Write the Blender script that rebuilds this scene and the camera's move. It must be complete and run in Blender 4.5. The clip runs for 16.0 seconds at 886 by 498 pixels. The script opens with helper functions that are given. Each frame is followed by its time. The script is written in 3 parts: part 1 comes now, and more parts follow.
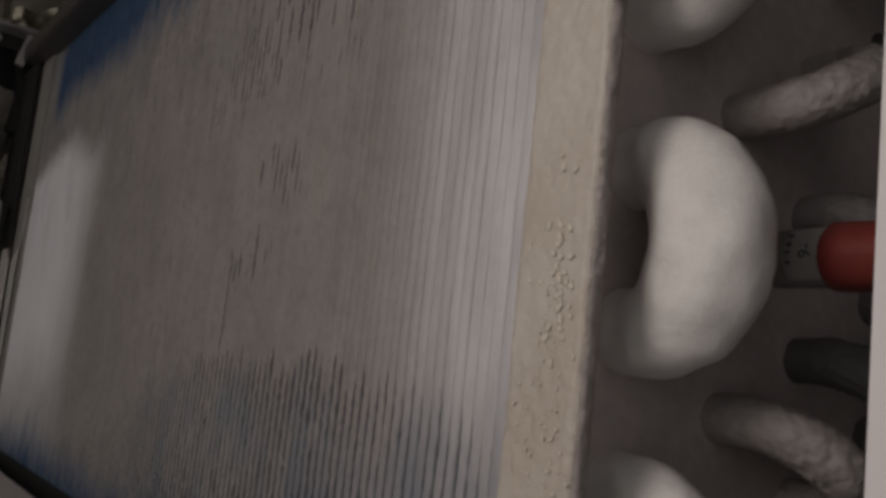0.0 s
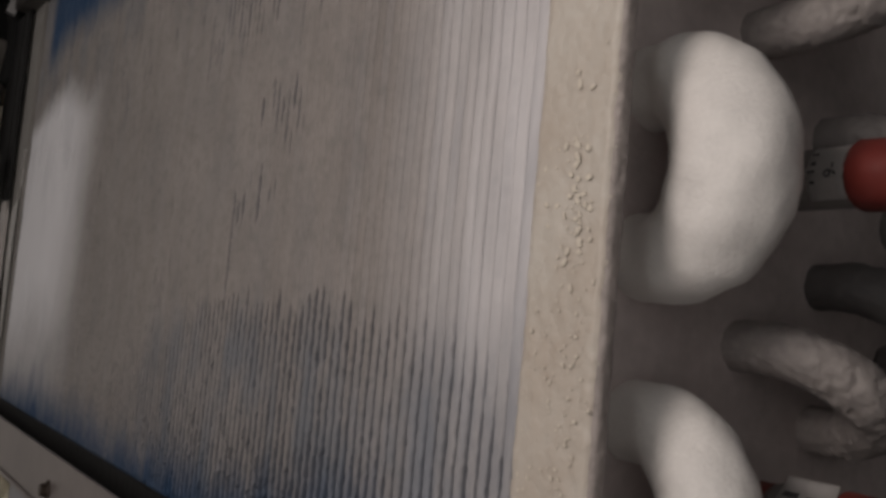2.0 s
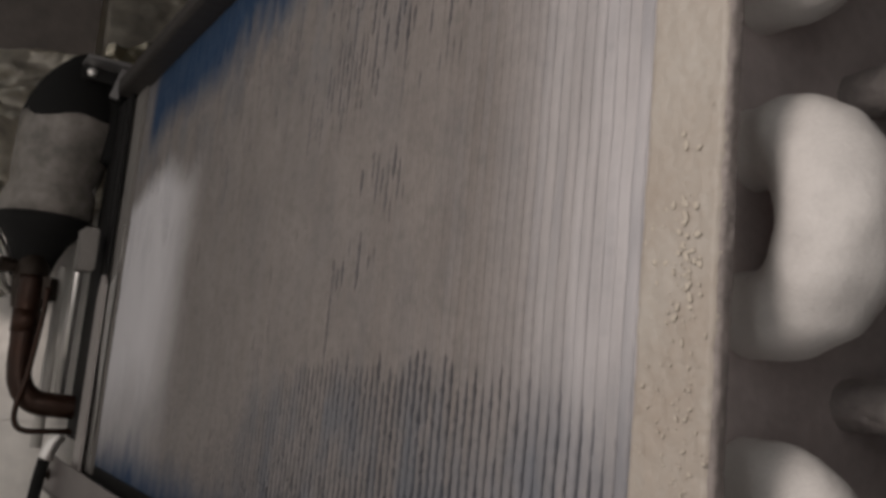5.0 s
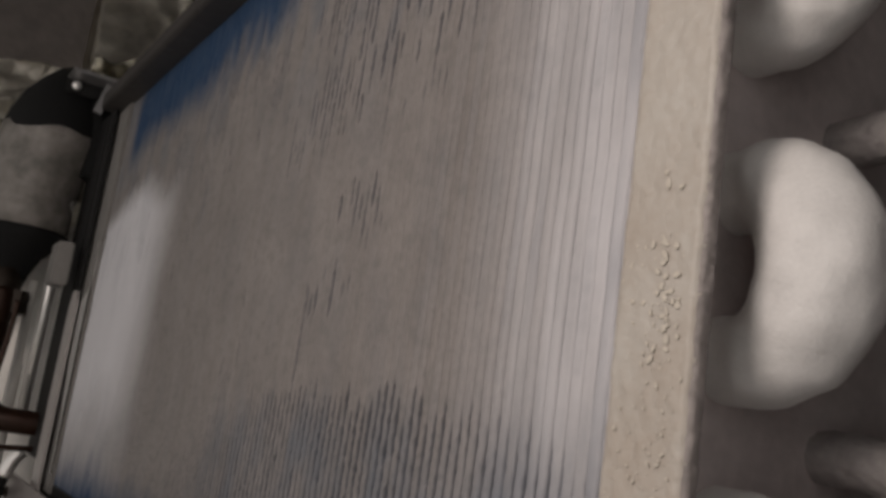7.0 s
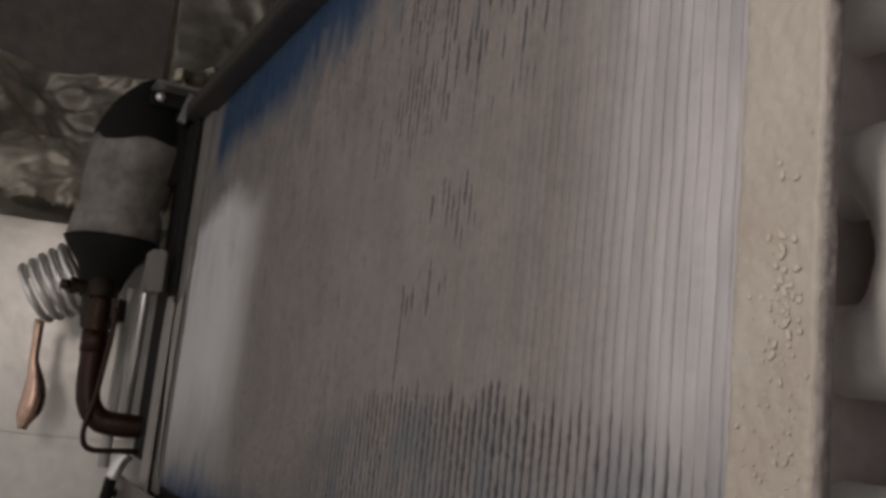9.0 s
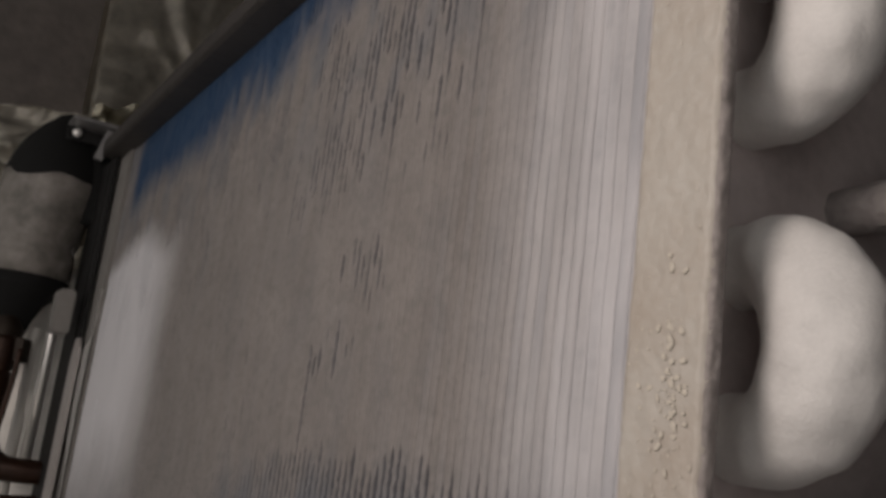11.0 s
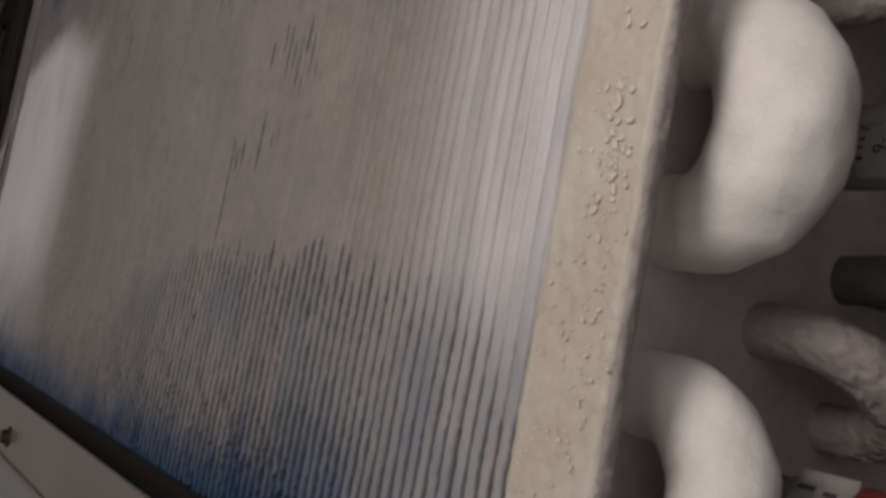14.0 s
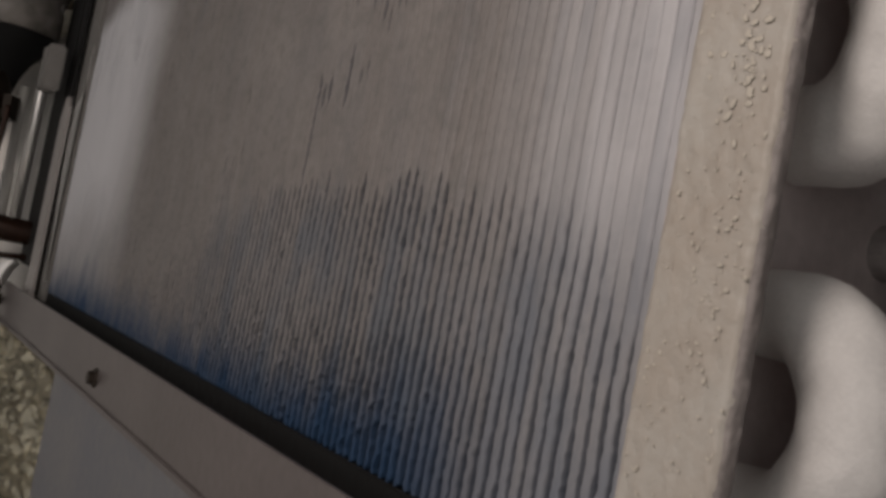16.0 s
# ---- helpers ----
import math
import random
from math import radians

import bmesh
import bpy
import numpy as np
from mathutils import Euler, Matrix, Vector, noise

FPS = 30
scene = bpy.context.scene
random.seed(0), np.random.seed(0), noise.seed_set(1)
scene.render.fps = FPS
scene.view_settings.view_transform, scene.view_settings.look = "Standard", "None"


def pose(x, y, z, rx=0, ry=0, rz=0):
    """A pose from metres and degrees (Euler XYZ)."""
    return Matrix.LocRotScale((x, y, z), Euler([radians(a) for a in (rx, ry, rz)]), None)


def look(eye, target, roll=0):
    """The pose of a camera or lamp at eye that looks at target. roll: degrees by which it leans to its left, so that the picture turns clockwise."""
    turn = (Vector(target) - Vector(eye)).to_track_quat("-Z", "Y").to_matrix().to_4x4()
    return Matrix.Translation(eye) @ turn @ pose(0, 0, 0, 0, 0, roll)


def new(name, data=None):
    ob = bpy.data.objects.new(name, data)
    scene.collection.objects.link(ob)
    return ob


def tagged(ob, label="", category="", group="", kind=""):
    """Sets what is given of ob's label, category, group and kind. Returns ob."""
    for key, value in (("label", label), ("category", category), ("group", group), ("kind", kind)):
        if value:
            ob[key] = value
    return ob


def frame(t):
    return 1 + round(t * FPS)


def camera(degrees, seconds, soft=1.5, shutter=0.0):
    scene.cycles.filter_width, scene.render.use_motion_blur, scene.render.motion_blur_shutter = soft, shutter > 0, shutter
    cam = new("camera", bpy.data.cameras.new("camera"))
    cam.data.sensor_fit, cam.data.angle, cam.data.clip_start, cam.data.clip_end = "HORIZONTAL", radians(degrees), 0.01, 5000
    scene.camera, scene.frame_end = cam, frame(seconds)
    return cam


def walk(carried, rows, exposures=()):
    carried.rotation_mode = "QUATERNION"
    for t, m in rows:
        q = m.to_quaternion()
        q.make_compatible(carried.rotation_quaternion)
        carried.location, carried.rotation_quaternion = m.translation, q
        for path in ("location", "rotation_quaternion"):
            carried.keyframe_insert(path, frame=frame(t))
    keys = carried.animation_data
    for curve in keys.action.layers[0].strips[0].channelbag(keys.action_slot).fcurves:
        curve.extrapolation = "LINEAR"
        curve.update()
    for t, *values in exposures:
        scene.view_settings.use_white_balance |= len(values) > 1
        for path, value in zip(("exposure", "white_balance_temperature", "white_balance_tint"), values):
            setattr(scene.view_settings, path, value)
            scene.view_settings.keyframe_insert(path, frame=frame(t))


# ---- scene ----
cam = camera(50.5, 16.0, soft=3.6)
# seconds, eye x y z in metres, yaw, pitch, lean in degrees
PATH = [
    (0, -0.1082, -0.1132, -0.0214, -34.27, 7.85, 6.16),
    (0.5, -0.1078, -0.1128, -0.0212, -33.98, 7.66, 5.18),
    (1, -0.1074, -0.1113, -0.0223, -33.65, 7.76, 4.68),
    (1.5, -0.1070, -0.1089, -0.0221, -34.25, 6.25, 5.02),
    (2, -0.1059, -0.1069, -0.0253, -34.49, 4.87, 5.07),
    (2.5, -0.1032, -0.1038, -0.0268, -35.34, 3.33, 5.19),
    (3, -0.1016, -0.1006, -0.0294, -36.21, 1.51, 5.24),
    (3.5, -0.1018, -0.0973, -0.0294, -37.48, 2.58, 4.75),
    (4, -0.1137, -0.1070, -0.0342, -31.54, 4.81, 6.15),
    (4.5, -0.1148, -0.1085, -0.0301, -29.44, 7.78, 5.36),
    (7, -0.1114, -0.1051, -0.0298, -30.59, 11.26, 7.99),
    (7.5, -0.1099, -0.1043, -0.0299, -29.44, 10.81, 8.04),
    (8, -0.1121, -0.1048, -0.0310, -27.45, 9.88, 7.83),
    (8.5, -0.1146, -0.1011, -0.0309, -26.26, 8.86, 6.90),
    (9, -0.1173, -0.1027, -0.0273, -26.08, 9.91, 6.01),
    (11.5, -0.1109, -0.1059, -0.0193, -31.19, 12.87, 6.94),
    (12, -0.1069, -0.1018, -0.0251, -32.28, 9.08, 8.30),
    (12.5, -0.1057, -0.1000, -0.0336, -33.59, 9.62, 11.31),
    (13, -0.1037, -0.0948, -0.0336, -34.34, 8.09, 11.09),
    (13.5, -0.1026, -0.0949, -0.0346, -34.71, 6.74, 10.68),
    (14, -0.1016, -0.0940, -0.0357, -35.39, 5.23, 10.43),
    (14.5, -0.1024, -0.0913, -0.0366, -35.94, 3.31, 10.07),
    (15, -0.1008, -0.0897, -0.0402, -36.24, 1.56, 10.63),
    (15.5, -0.1023, -0.0859, -0.0446, -35.94, 0.91, 11.20),
    (16, -0.1066, -0.0853, -0.0459, -32.58, 2.59, 10.76),
]


def eye_pose(x, y, z, yaw, pitch, lean):
    return pose(x, y, z, 0, 0, yaw) @ pose(0, 0, 0, 90 + pitch) @ pose(0, 0, 0, 0, 0, lean)


EXPOSURES = [(0.0, -0.54), (0.5, -0.56), (1.0, -0.36), (1.5, -0.18), (2.5, -0.06), (3.5, -0.02), (4.5, -0.10), (7.0, 0.03), (8.0, -0.05), (9.0, -0.22), (11.5, 0.03), (12.5, 0.10), (14.0, 0.05), (15.0, 0.01), (15.5, -0.03), (16.0, -0.19)]
walk(cam, [(t, eye_pose(*row)) for t, *row in PATH], EXPOSURES)

# ---- light: a dim room and one work lamp in front of the open machine ----
world = bpy.data.worlds.new("dim_room")
scene.world = world
world.use_nodes = True
world.node_tree.nodes["Background"].inputs[0].default_value = (1.0, 0.945, 0.905, 1)
world.node_tree.nodes["Background"].inputs[1].default_value = 0.45


def area_lamp(name, eye, target, size, watts, color):
    data = bpy.data.lights.new(name, "AREA")
    data.shape, data.size, data.energy, data.color = "DISK", size, watts, color
    ob = new(name, data)
    ob.matrix_world = look(eye, target)
    return ob


area_lamp("work_lamp", (-0.31, -0.033, 0.100), (0.0, 0.03, 0.0), 0.13, 0.54, (1.0, 0.872, 0.800))


# ---- materials ----
XF, PITCH = 0.0100, 0.0038     # front of the fins, their spacing

def material(name, color, rough=0.6, metal=0.0, scale=200.0, amount=0.25, bump=0.3, second=None, coarse=None):
    """A surface with fine grain and broad stains. scale: grains per metre; second: the colour of the stains."""
    m = bpy.data.materials.new(name)
    m.use_nodes = True
    nt = m.node_tree
    b = nt.nodes["Principled BSDF"]
    co = nt.nodes.new("ShaderNodeTexCoord")
    fine = nt.nodes.new("ShaderNodeTexNoise")
    fine.inputs["Scale"].default_value, fine.inputs["Detail"].default_value = scale, 6
    broad = nt.nodes.new("ShaderNodeTexNoise")
    broad.inputs["Scale"].default_value, broad.inputs["Detail"].default_value = coarse or scale / 12, 4
    for n in (fine, broad):
        nt.links.new(co.outputs["Object"], n.inputs["Vector"])
    mix = nt.nodes.new("ShaderNodeMix")
    mix.data_type = "RGBA"
    second = second or tuple(c * (1 - amount) for c in color)
    mix.inputs[6].default_value, mix.inputs[7].default_value = (*color, 1), (*second, 1)
    ramp = nt.nodes.new("ShaderNodeMapRange")
    ramp.inputs[1].default_value, ramp.inputs[2].default_value = 0.35, 0.68
    add = nt.nodes.new("ShaderNodeMath")
    add.operation = "MULTIPLY_ADD"
    add.inputs[1].default_value, add.inputs[2].default_value = 0.35, 0.0
    nt.links.new(fine.outputs[0], add.inputs[0])
    tot = nt.nodes.new("ShaderNodeMath")
    tot.operation = "MULTIPLY_ADD"
    tot.inputs[1].default_value = 0.65
    nt.links.new(broad.outputs[0], tot.inputs[0])
    nt.links.new(add.outputs[0], tot.inputs[2])
    nt.links.new(tot.outputs[0], ramp.inputs[0])
    nt.links.new(ramp.outputs[0], mix.inputs[0])
    nt.links.new(mix.outputs[2], b.inputs["Base Color"])
    b.inputs["Roughness"].default_value, b.inputs["Metallic"].default_value = rough, metal
    bp = nt.nodes.new("ShaderNodeBump")
    bp.inputs["Strength"].default_value, bp.inputs["Distance"].default_value = bump, 0.3 / scale
    nt.links.new(fine.outputs[0], bp.inputs["Height"])
    nt.links.new(bp.outputs[0], b.inputs["Normal"])
    return m


FROST = material("frost_white", (0.80, 0.78, 0.76), 0.6, scale=1300, amount=0.14, bump=0.7, coarse=110)
# Rear bends: granular frost, with the front row's shade put into darker colours.
FROST_ROUGH = material("frost_granular", (0.44, 0.405, 0.392), 0.6, scale=520, amount=0.35, bump=1.0, coarse=150)
FROST_DIM = material("frost_shaded", (0.17, 0.16, 0.16), 0.6, scale=420, amount=0.3, bump=0.6)
ICE_DROP = material("frozen_drop", (0.60, 0.55, 0.47), 0.35, scale=500, amount=0.1, bump=0.2)
TAN_ICE = material("frosted_galvanised", (0.50, 0.470, 0.425), 0.5, scale=600, bump=0.8, second=(0.43, 0.375, 0.32), coarse=45)
# Rough pinkish frost, its colour darkened for shade on the flange's side face.
EDGE_FROST = material("pinkish_edge_frost", (0.36, 0.32, 0.305), 0.7, scale=700, amount=0.5, bump=0.9, coarse=180)
PLATE = material("end_plate_dull", (0.60, 0.53, 0.515), 0.6, 0.0, scale=300, amount=0.35, bump=0.3)
STEEL = material("galvanised_steel", (0.42, 0.41, 0.41), 0.42, 0.6, scale=160, amount=0.25, bump=0.1)
GREY_SHEET = material("grey_sheet", (0.27, 0.255, 0.24), 0.6, 0.0, scale=200, amount=0.25, bump=0.1)
BLUE_SHEET = material("bluish_sheet", (0.23, 0.225, 0.23), 0.38, 0.15, scale=240, bump=0.12, second=(0.15, 0.16, 0.195), coarse=16)
PAINTED = material("dull_galvanised_sheet", (0.165, 0.142, 0.138), 0.32, 0.1, scale=260, amount=0.3, bump=0.12, coarse=22)
POLISHED = material("polished_tube", (0.97, 0.95, 0.92), 0.34, 0.75, scale=100, amount=0.1, bump=0.03)
STAINLESS = material("brushed_stainless", (0.80, 0.77, 0.73), 0.33, 0.70, scale=90, amount=0.28, bump=0.08, coarse=9)
RIM = material("light_grey_rim", (0.50, 0.465, 0.445), 0.5, 0.0, scale=200, amount=0.25, bump=0.2)
LIGHT_TUBE = material("pale_plastic", (0.72, 0.70, 0.66), 0.35, 0.0, scale=150, amount=0.15, bump=0.05)
# Shade of gaps and recesses put into a near-black base colour.
DARK = material("near_black", (0.006, 0.0055, 0.0055), 0.7, scale=200, amount=0.3)
RAIL = material("dull_brown_rail", (0.075, 0.068, 0.064), 0.55, 0.2, scale=150, amount=0.35)
BLACK = material("black_foam", (0.006, 0.006, 0.006), 0.9, scale=300, amount=0.3)
TAPE = material("grey_tape", (0.34, 0.31, 0.285), 0.5, scale=120, amount=0.35, second=(0.14, 0.13, 0.115), coarse=30)
COPPER = material("copper_bright", (0.97, 0.66, 0.52), 0.32, 0.95, scale=200, amount=0.35)
COPPER_OLD = material("copper_tarnished", (0.030, 0.016, 0.011), 0.42, 0.5, scale=160, second=(0.05, 0.020, 0.010), coarse=30)
BRASS = material("valve_dark", (0.05, 0.035, 0.025), 0.5, 0.5, scale=200, amount=0.5)
FOIL_BRIGHT = material("bright_foil", (0.95, 0.89, 0.72), 0.24, 0.92, scale=80, amount=0.5, bump=0.3)
FOIL = material("crumpled_foil", (0.90, 0.85, 0.74), 0.36, 0.45, scale=90, amount=0.5, bump=0.25, coarse=14)
SHADE = material("dull_brown_panel", (0.27, 0.235, 0.215), 0.6, 0.1, scale=60, amount=0.5, bump=0.3, coarse=7)
RED = material("red_sleeve", (0.20, 0.034, 0.028), 0.4, scale=200, amount=0.4, bump=0.15)
LABEL = material("silver_label", (0.66, 0.64, 0.63), 0.45, 0.0, scale=250, amount=0.25, bump=0.2)
FILM = material("frosted_film", (0.24, 0.225, 0.22), 0.5, 0.0, scale=300, amount=0.4, bump=0.4)
INK = material("label_ink", (0.06, 0.06, 0.065), 0.6, amount=0.1)
WHITE = material("white_panel", (0.75, 0.72, 0.72), 0.5, scale=100, amount=0.08, bump=0.05)
WALL = material("machine_wall_dark", (0.055, 0.052, 0.055), 0.6, scale=40, amount=0.5)


def fin_material():
    """Blue-coated aluminium under frost: the frost is thick in the middle and thins out towards the lower and upper edges."""
    m = material("frosted_fins", (0.275, 0.250, 0.237), 0.85, scale=500, amount=0.24, bump=0.35, coarse=45)
    nt = m.node_tree
    b = nt.nodes["Principled BSDF"]
    old = b.inputs["Base Color"].links[0].from_socket

    def math_node(op, a, c=None, d=None):
        n = nt.nodes.new("ShaderNodeMath")
        n.operation = op
        for k, v in enumerate((a, c, d)):
            if v is None:
                continue
            if isinstance(v, (int, float)):
                n.inputs[k].default_value = v
            else:
                nt.links.new(v, n.inputs[k])
        return n.outputs[0]

    def ramp(v, lo, hi):
        n = nt.nodes.new("ShaderNodeMapRange")
        n.interpolation_type = "SMOOTHSTEP"
        n.inputs[1].default_value, n.inputs[2].default_value = lo, hi
        nt.links.new(v, n.inputs[0])
        return n.outputs[0]

    co = nt.nodes.new("ShaderNodeTexCoord")
    sep = nt.nodes.new("ShaderNodeSeparateXYZ")
    nt.links.new(co.outputs["Object"], sep.inputs[0])
    y, z = sep.outputs[1], sep.outputs[2]

    def noise_at(sx, sy, sz, detail=4):
        mp = nt.nodes.new("ShaderNodeMapping")
        mp.inputs["Scale"].default_value = (sx, sy, sz)
        nt.links.new(co.outputs["Object"], mp.inputs[0])
        n = nt.nodes.new("ShaderNodeTexNoise")
        n.inputs["Scale"].default_value, n.inputs["Detail"].default_value = 1, detail
        nt.links.new(mp.outputs[0], n.inputs["Vector"])
        return n.outputs[0]

    streak, cloud = noise_at(30, 110, 40), noise_at(12, 12, 12)
    # bare along the lower edge
    low = math_node("ADD", z, math_node("MULTIPLY", math_node("SUBTRACT", streak, 0.5), 0.022))
    low = math_node("ADD", low, math_node("MULTIPLY", math_node("SUBTRACT", cloud, 0.5), 0.040))
    low = math_node("ADD", low, math_node("MULTIPLY", math_node("MINIMUM", y, 0.15), 0.108))
    bare_low = math_node("SUBTRACT", 1.0, ramp(low, -0.081, -0.050))
    # bare along the upper edge, more towards the far end
    high = math_node("ADD", z, math_node("MULTIPLY", math_node("SUBTRACT", streak, 0.5), 0.024))
    high = math_node("ADD", high, math_node("MULTIPLY", y, 0.13))
    bare_high = ramp(math_node("ADD", high, math_node("MULTIPLY", math_node("SUBTRACT", cloud, 0.5), 0.05)), 0.160, 0.192)
    bare_high = math_node("MULTIPLY", bare_high, math_node("SUBTRACT", 1.0, ramp(math_node("ADD", y, math_node("MULTIPLY", math_node("SUBTRACT", cloud, 0.5), 0.05)), 0.492, 0.520)))
    bare_low = math_node("MULTIPLY", bare_low, math_node("MULTIPLY_ADD", ramp(y, 0.055, 0.105), 0.85, 0.15))
    bare = math_node("MAXIMUM", bare_low, bare_high)
    # frost sits on the front edges; deeper in, coating plus shade painted by depth
    groove_shade, gap_shade = ramp(sep.outputs[0], XF - 0.0004, XF + 0.0004), ramp(sep.outputs[0], XF + 0.0003, XF + 0.0022)
    # heavy white frost beside the far end plate
    white = math_node("ADD", y, math_node("MULTIPLY", math_node("SUBTRACT", cloud, 0.5), 0.06))
    fade = math_node("ADD", z, math_node("MULTIPLY", math_node("SUBTRACT", cloud, 0.5), 0.05))
    white = math_node("MULTIPLY", ramp(white, 0.352, 0.445), math_node("SUBTRACT", 1.0, ramp(fade, 0.072, 0.094)))
    white = math_node("MULTIPLY", white, math_node("MULTIPLY_ADD", ramp(fade, -0.085, -0.020), 0.65, 0.35))
    patch0 = ramp(noise_at(8, 75, 10, 3), 0.25, 0.75)
    near = math_node("MULTIPLY", math_node("SUBTRACT", 1.0, ramp(y, 0.024, 0.10)), math_node("MULTIPLY_ADD", patch0, 0.40, 0.55))
    near = math_node("MULTIPLY", near, math_node("MULTIPLY_ADD", ramp(z, -0.055, -0.012), 0.55, 0.45))
    white = math_node("MAXIMUM", white, near)
    info = nt.nodes.new("ShaderNodeObjectInfo")

    def blend(f, a, color):
        n = nt.nodes.new("ShaderNodeMix")
        n.data_type = "RGBA"
        nt.links.new(f, n.inputs[0])
        nt.links.new(a, n.inputs[6])
        n.inputs[7].default_value = (*color, 1)
        return n.outputs[2]

    tone = math_node("MULTIPLY", info.outputs["Random"], 0.10)
    old = blend(tone, old, (0.44, 0.41, 0.40))
    # speckled rime, and a bluish cast where the frost is thin enough for the coating to shine through
    speck, patch = noise_at(900, 900, 520, 3), noise_at(26, 60, 26, 4)
    old = blend(math_node("MULTIPLY", ramp(speck, 0.45, 0.75), math_node("MULTIPLY_ADD", math_node("SUBTRACT", 1.0, ramp(z, -0.05, -0.015)), 0.30, 0.32)), old, (0.13, 0.125, 0.12))
    mottle = noise_at(120, 170, 200, 5)
    old = blend(math_node("MULTIPLY", ramp(mottle, 0.46, 0.70), 0.32), old, (0.150, 0.148, 0.138))
    cold = math_node("MULTIPLY", ramp(patch, 0.42, 0.70), math_node("MULTIPLY_ADD", math_node("SUBTRACT", 1.0, ramp(z, -0.045, -0.012)), 0.72, math_node("MULTIPLY_ADD", ramp(z, 0.075, 0.125), 0.65, 0.16)))
    cold = math_node("MULTIPLY_ADD", math_node("SUBTRACT", 1.0, ramp(z, -0.050, -0.014)), 0.20, math_node("MULTIPLY", cold, 0.8))
    cold = math_node("MULTIPLY", cold, math_node("SUBTRACT", 1.0, math_node("MULTIPLY", math_node("MULTIPLY", ramp(y, 0.17, 0.30), ramp(math_node("MULTIPLY", z, -1.0), -0.03, 0.0)), 0.75)))
    c = blend(white, old, (0.71, 0.70, 0.725))
    c = blend(cold, c, (0.135, 0.153, 0.180))
    furrow = math_node("MULTIPLY", math_node("SUBTRACT", 1.0, ramp(y, 0.06, 0.12)), ramp(info.outputs["Random"], 0.45, 1.0))
    c = blend(math_node("MULTIPLY", furrow, math_node("MULTIPLY", ramp(noise_at(4, 90, 22, 3), 0.30, 0.65), 0.42)), c, (0.225, 0.240, 0.275))
    bluish = math_node("MULTIPLY", math_node("SUBTRACT", 1.0, ramp(y, 0.05, 0.12)), math_node("SUBTRACT", 1.0, ramp(z, -0.060, 0.000)))
    c = blend(math_node("MULTIPLY", bluish, math_node("MULTIPLY_ADD", ramp(noise_at(10, 130, 45, 4), 0.35, 0.65), 0.40, 0.12)), c, (0.200, 0.222, 0.265))
    # painted shade: bluish grey in the grooves, below it near-black in the gaps
    c = blend(math_node("MULTIPLY", groove_shade, 0.58), c, (0.105, 0.118, 0.148))
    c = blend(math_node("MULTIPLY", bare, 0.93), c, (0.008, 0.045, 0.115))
    c = blend(math_node("MULTIPLY", gap_shade, 0.95), c, (0.016, 0.024, 0.044))
    nt.links.new(c, b.inputs["Base Color"])
    return m


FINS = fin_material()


# ---- mesh helpers ----
def finish(name, bm, mat, parent=None, label="", smooth=True):
    mesh = bpy.data.meshes.new(name)
    bm.normal_update()
    bm.to_mesh(mesh)
    bm.free()
    for p in mesh.polygons:
        p.use_smooth = smooth
    mesh.materials.append(mat)
    ob = new(name, mesh)
    if parent:
        ob.parent = parent
    if label:
        tagged(ob, label)
    return ob


def part(name, bm, mat, parent, label="", smooth=False):
    return finish(name, bm, mat, parent, label, smooth)


def empty(name, label, category, group="", kind=""):
    return tagged(new(name), label, category, group, kind)


def add_box(bm, lo, hi, bevel=0.0):
    c, s = [(a + b) / 2 for a, b in zip(lo, hi)], [b - a for a, b in zip(lo, hi)]
    made = bmesh.ops.create_cube(bm, size=1, matrix=Matrix.LocRotScale(c, None, s))
    if bevel:
        edges = list({e for v in made["verts"] for e in v.link_edges})
        bmesh.ops.bevel(bm, geom=edges, offset=bevel, segments=2, affect="EDGES")


def box(lo, hi, bevel=0.0):
    bm = bmesh.new()
    add_box(bm, lo, hi, bevel)
    return bm


def add_tube(bm, pts, radii, sides=12, wobble=0.0, cap=True, seed=0.0, grain=0.25):
    """A round tube along the points, with a radius for each one."""
    pts = [Vector(p) for p in pts]
    radii = radii if isinstance(radii, (list, tuple)) else [radii] * len(pts)
    rings, side = [], None
    for k, p in enumerate(pts):
        d = (pts[min(k + 1, len(pts) - 1)] - pts[max(k - 1, 0)]).normalized()
        side = (side - d * side.dot(d)).normalized() if side else d.orthogonal().normalized()
        up = d.cross(side)
        ring = []
        for j in range(sides):
            a = 2 * math.pi * j / sides
            way = side * math.cos(a) + up * math.sin(a)
            r = radii[k]
            if wobble:
                q = p + way * r
                r += wobble * noise.noise(q * 160 + Vector((seed, 0, 0))) + grain * wobble * (noise.noise(q * 620) + 0.6 * noise.noise(q * 1500))
            ring.append(bm.verts.new(p + way * r))
        rings.append(ring)
    for a, b in zip(rings, rings[1:]):
        for j in range(sides):
            bm.faces.new((a[j], a[(j + 1) % sides], b[(j + 1) % sides], b[j]))
    if cap:
        bm.faces.new(list(reversed(rings[0])))
        bm.faces.new(rings[-1])


def tube(pts, radii, sides=12, wobble=0.0, seed=0.0, grain=0.25):
    bm = bmesh.new()
    add_tube(bm, pts, radii, sides, wobble, True, seed, grain)
    bmesh.ops.recalc_face_normals(bm, faces=bm.faces)
    return bm


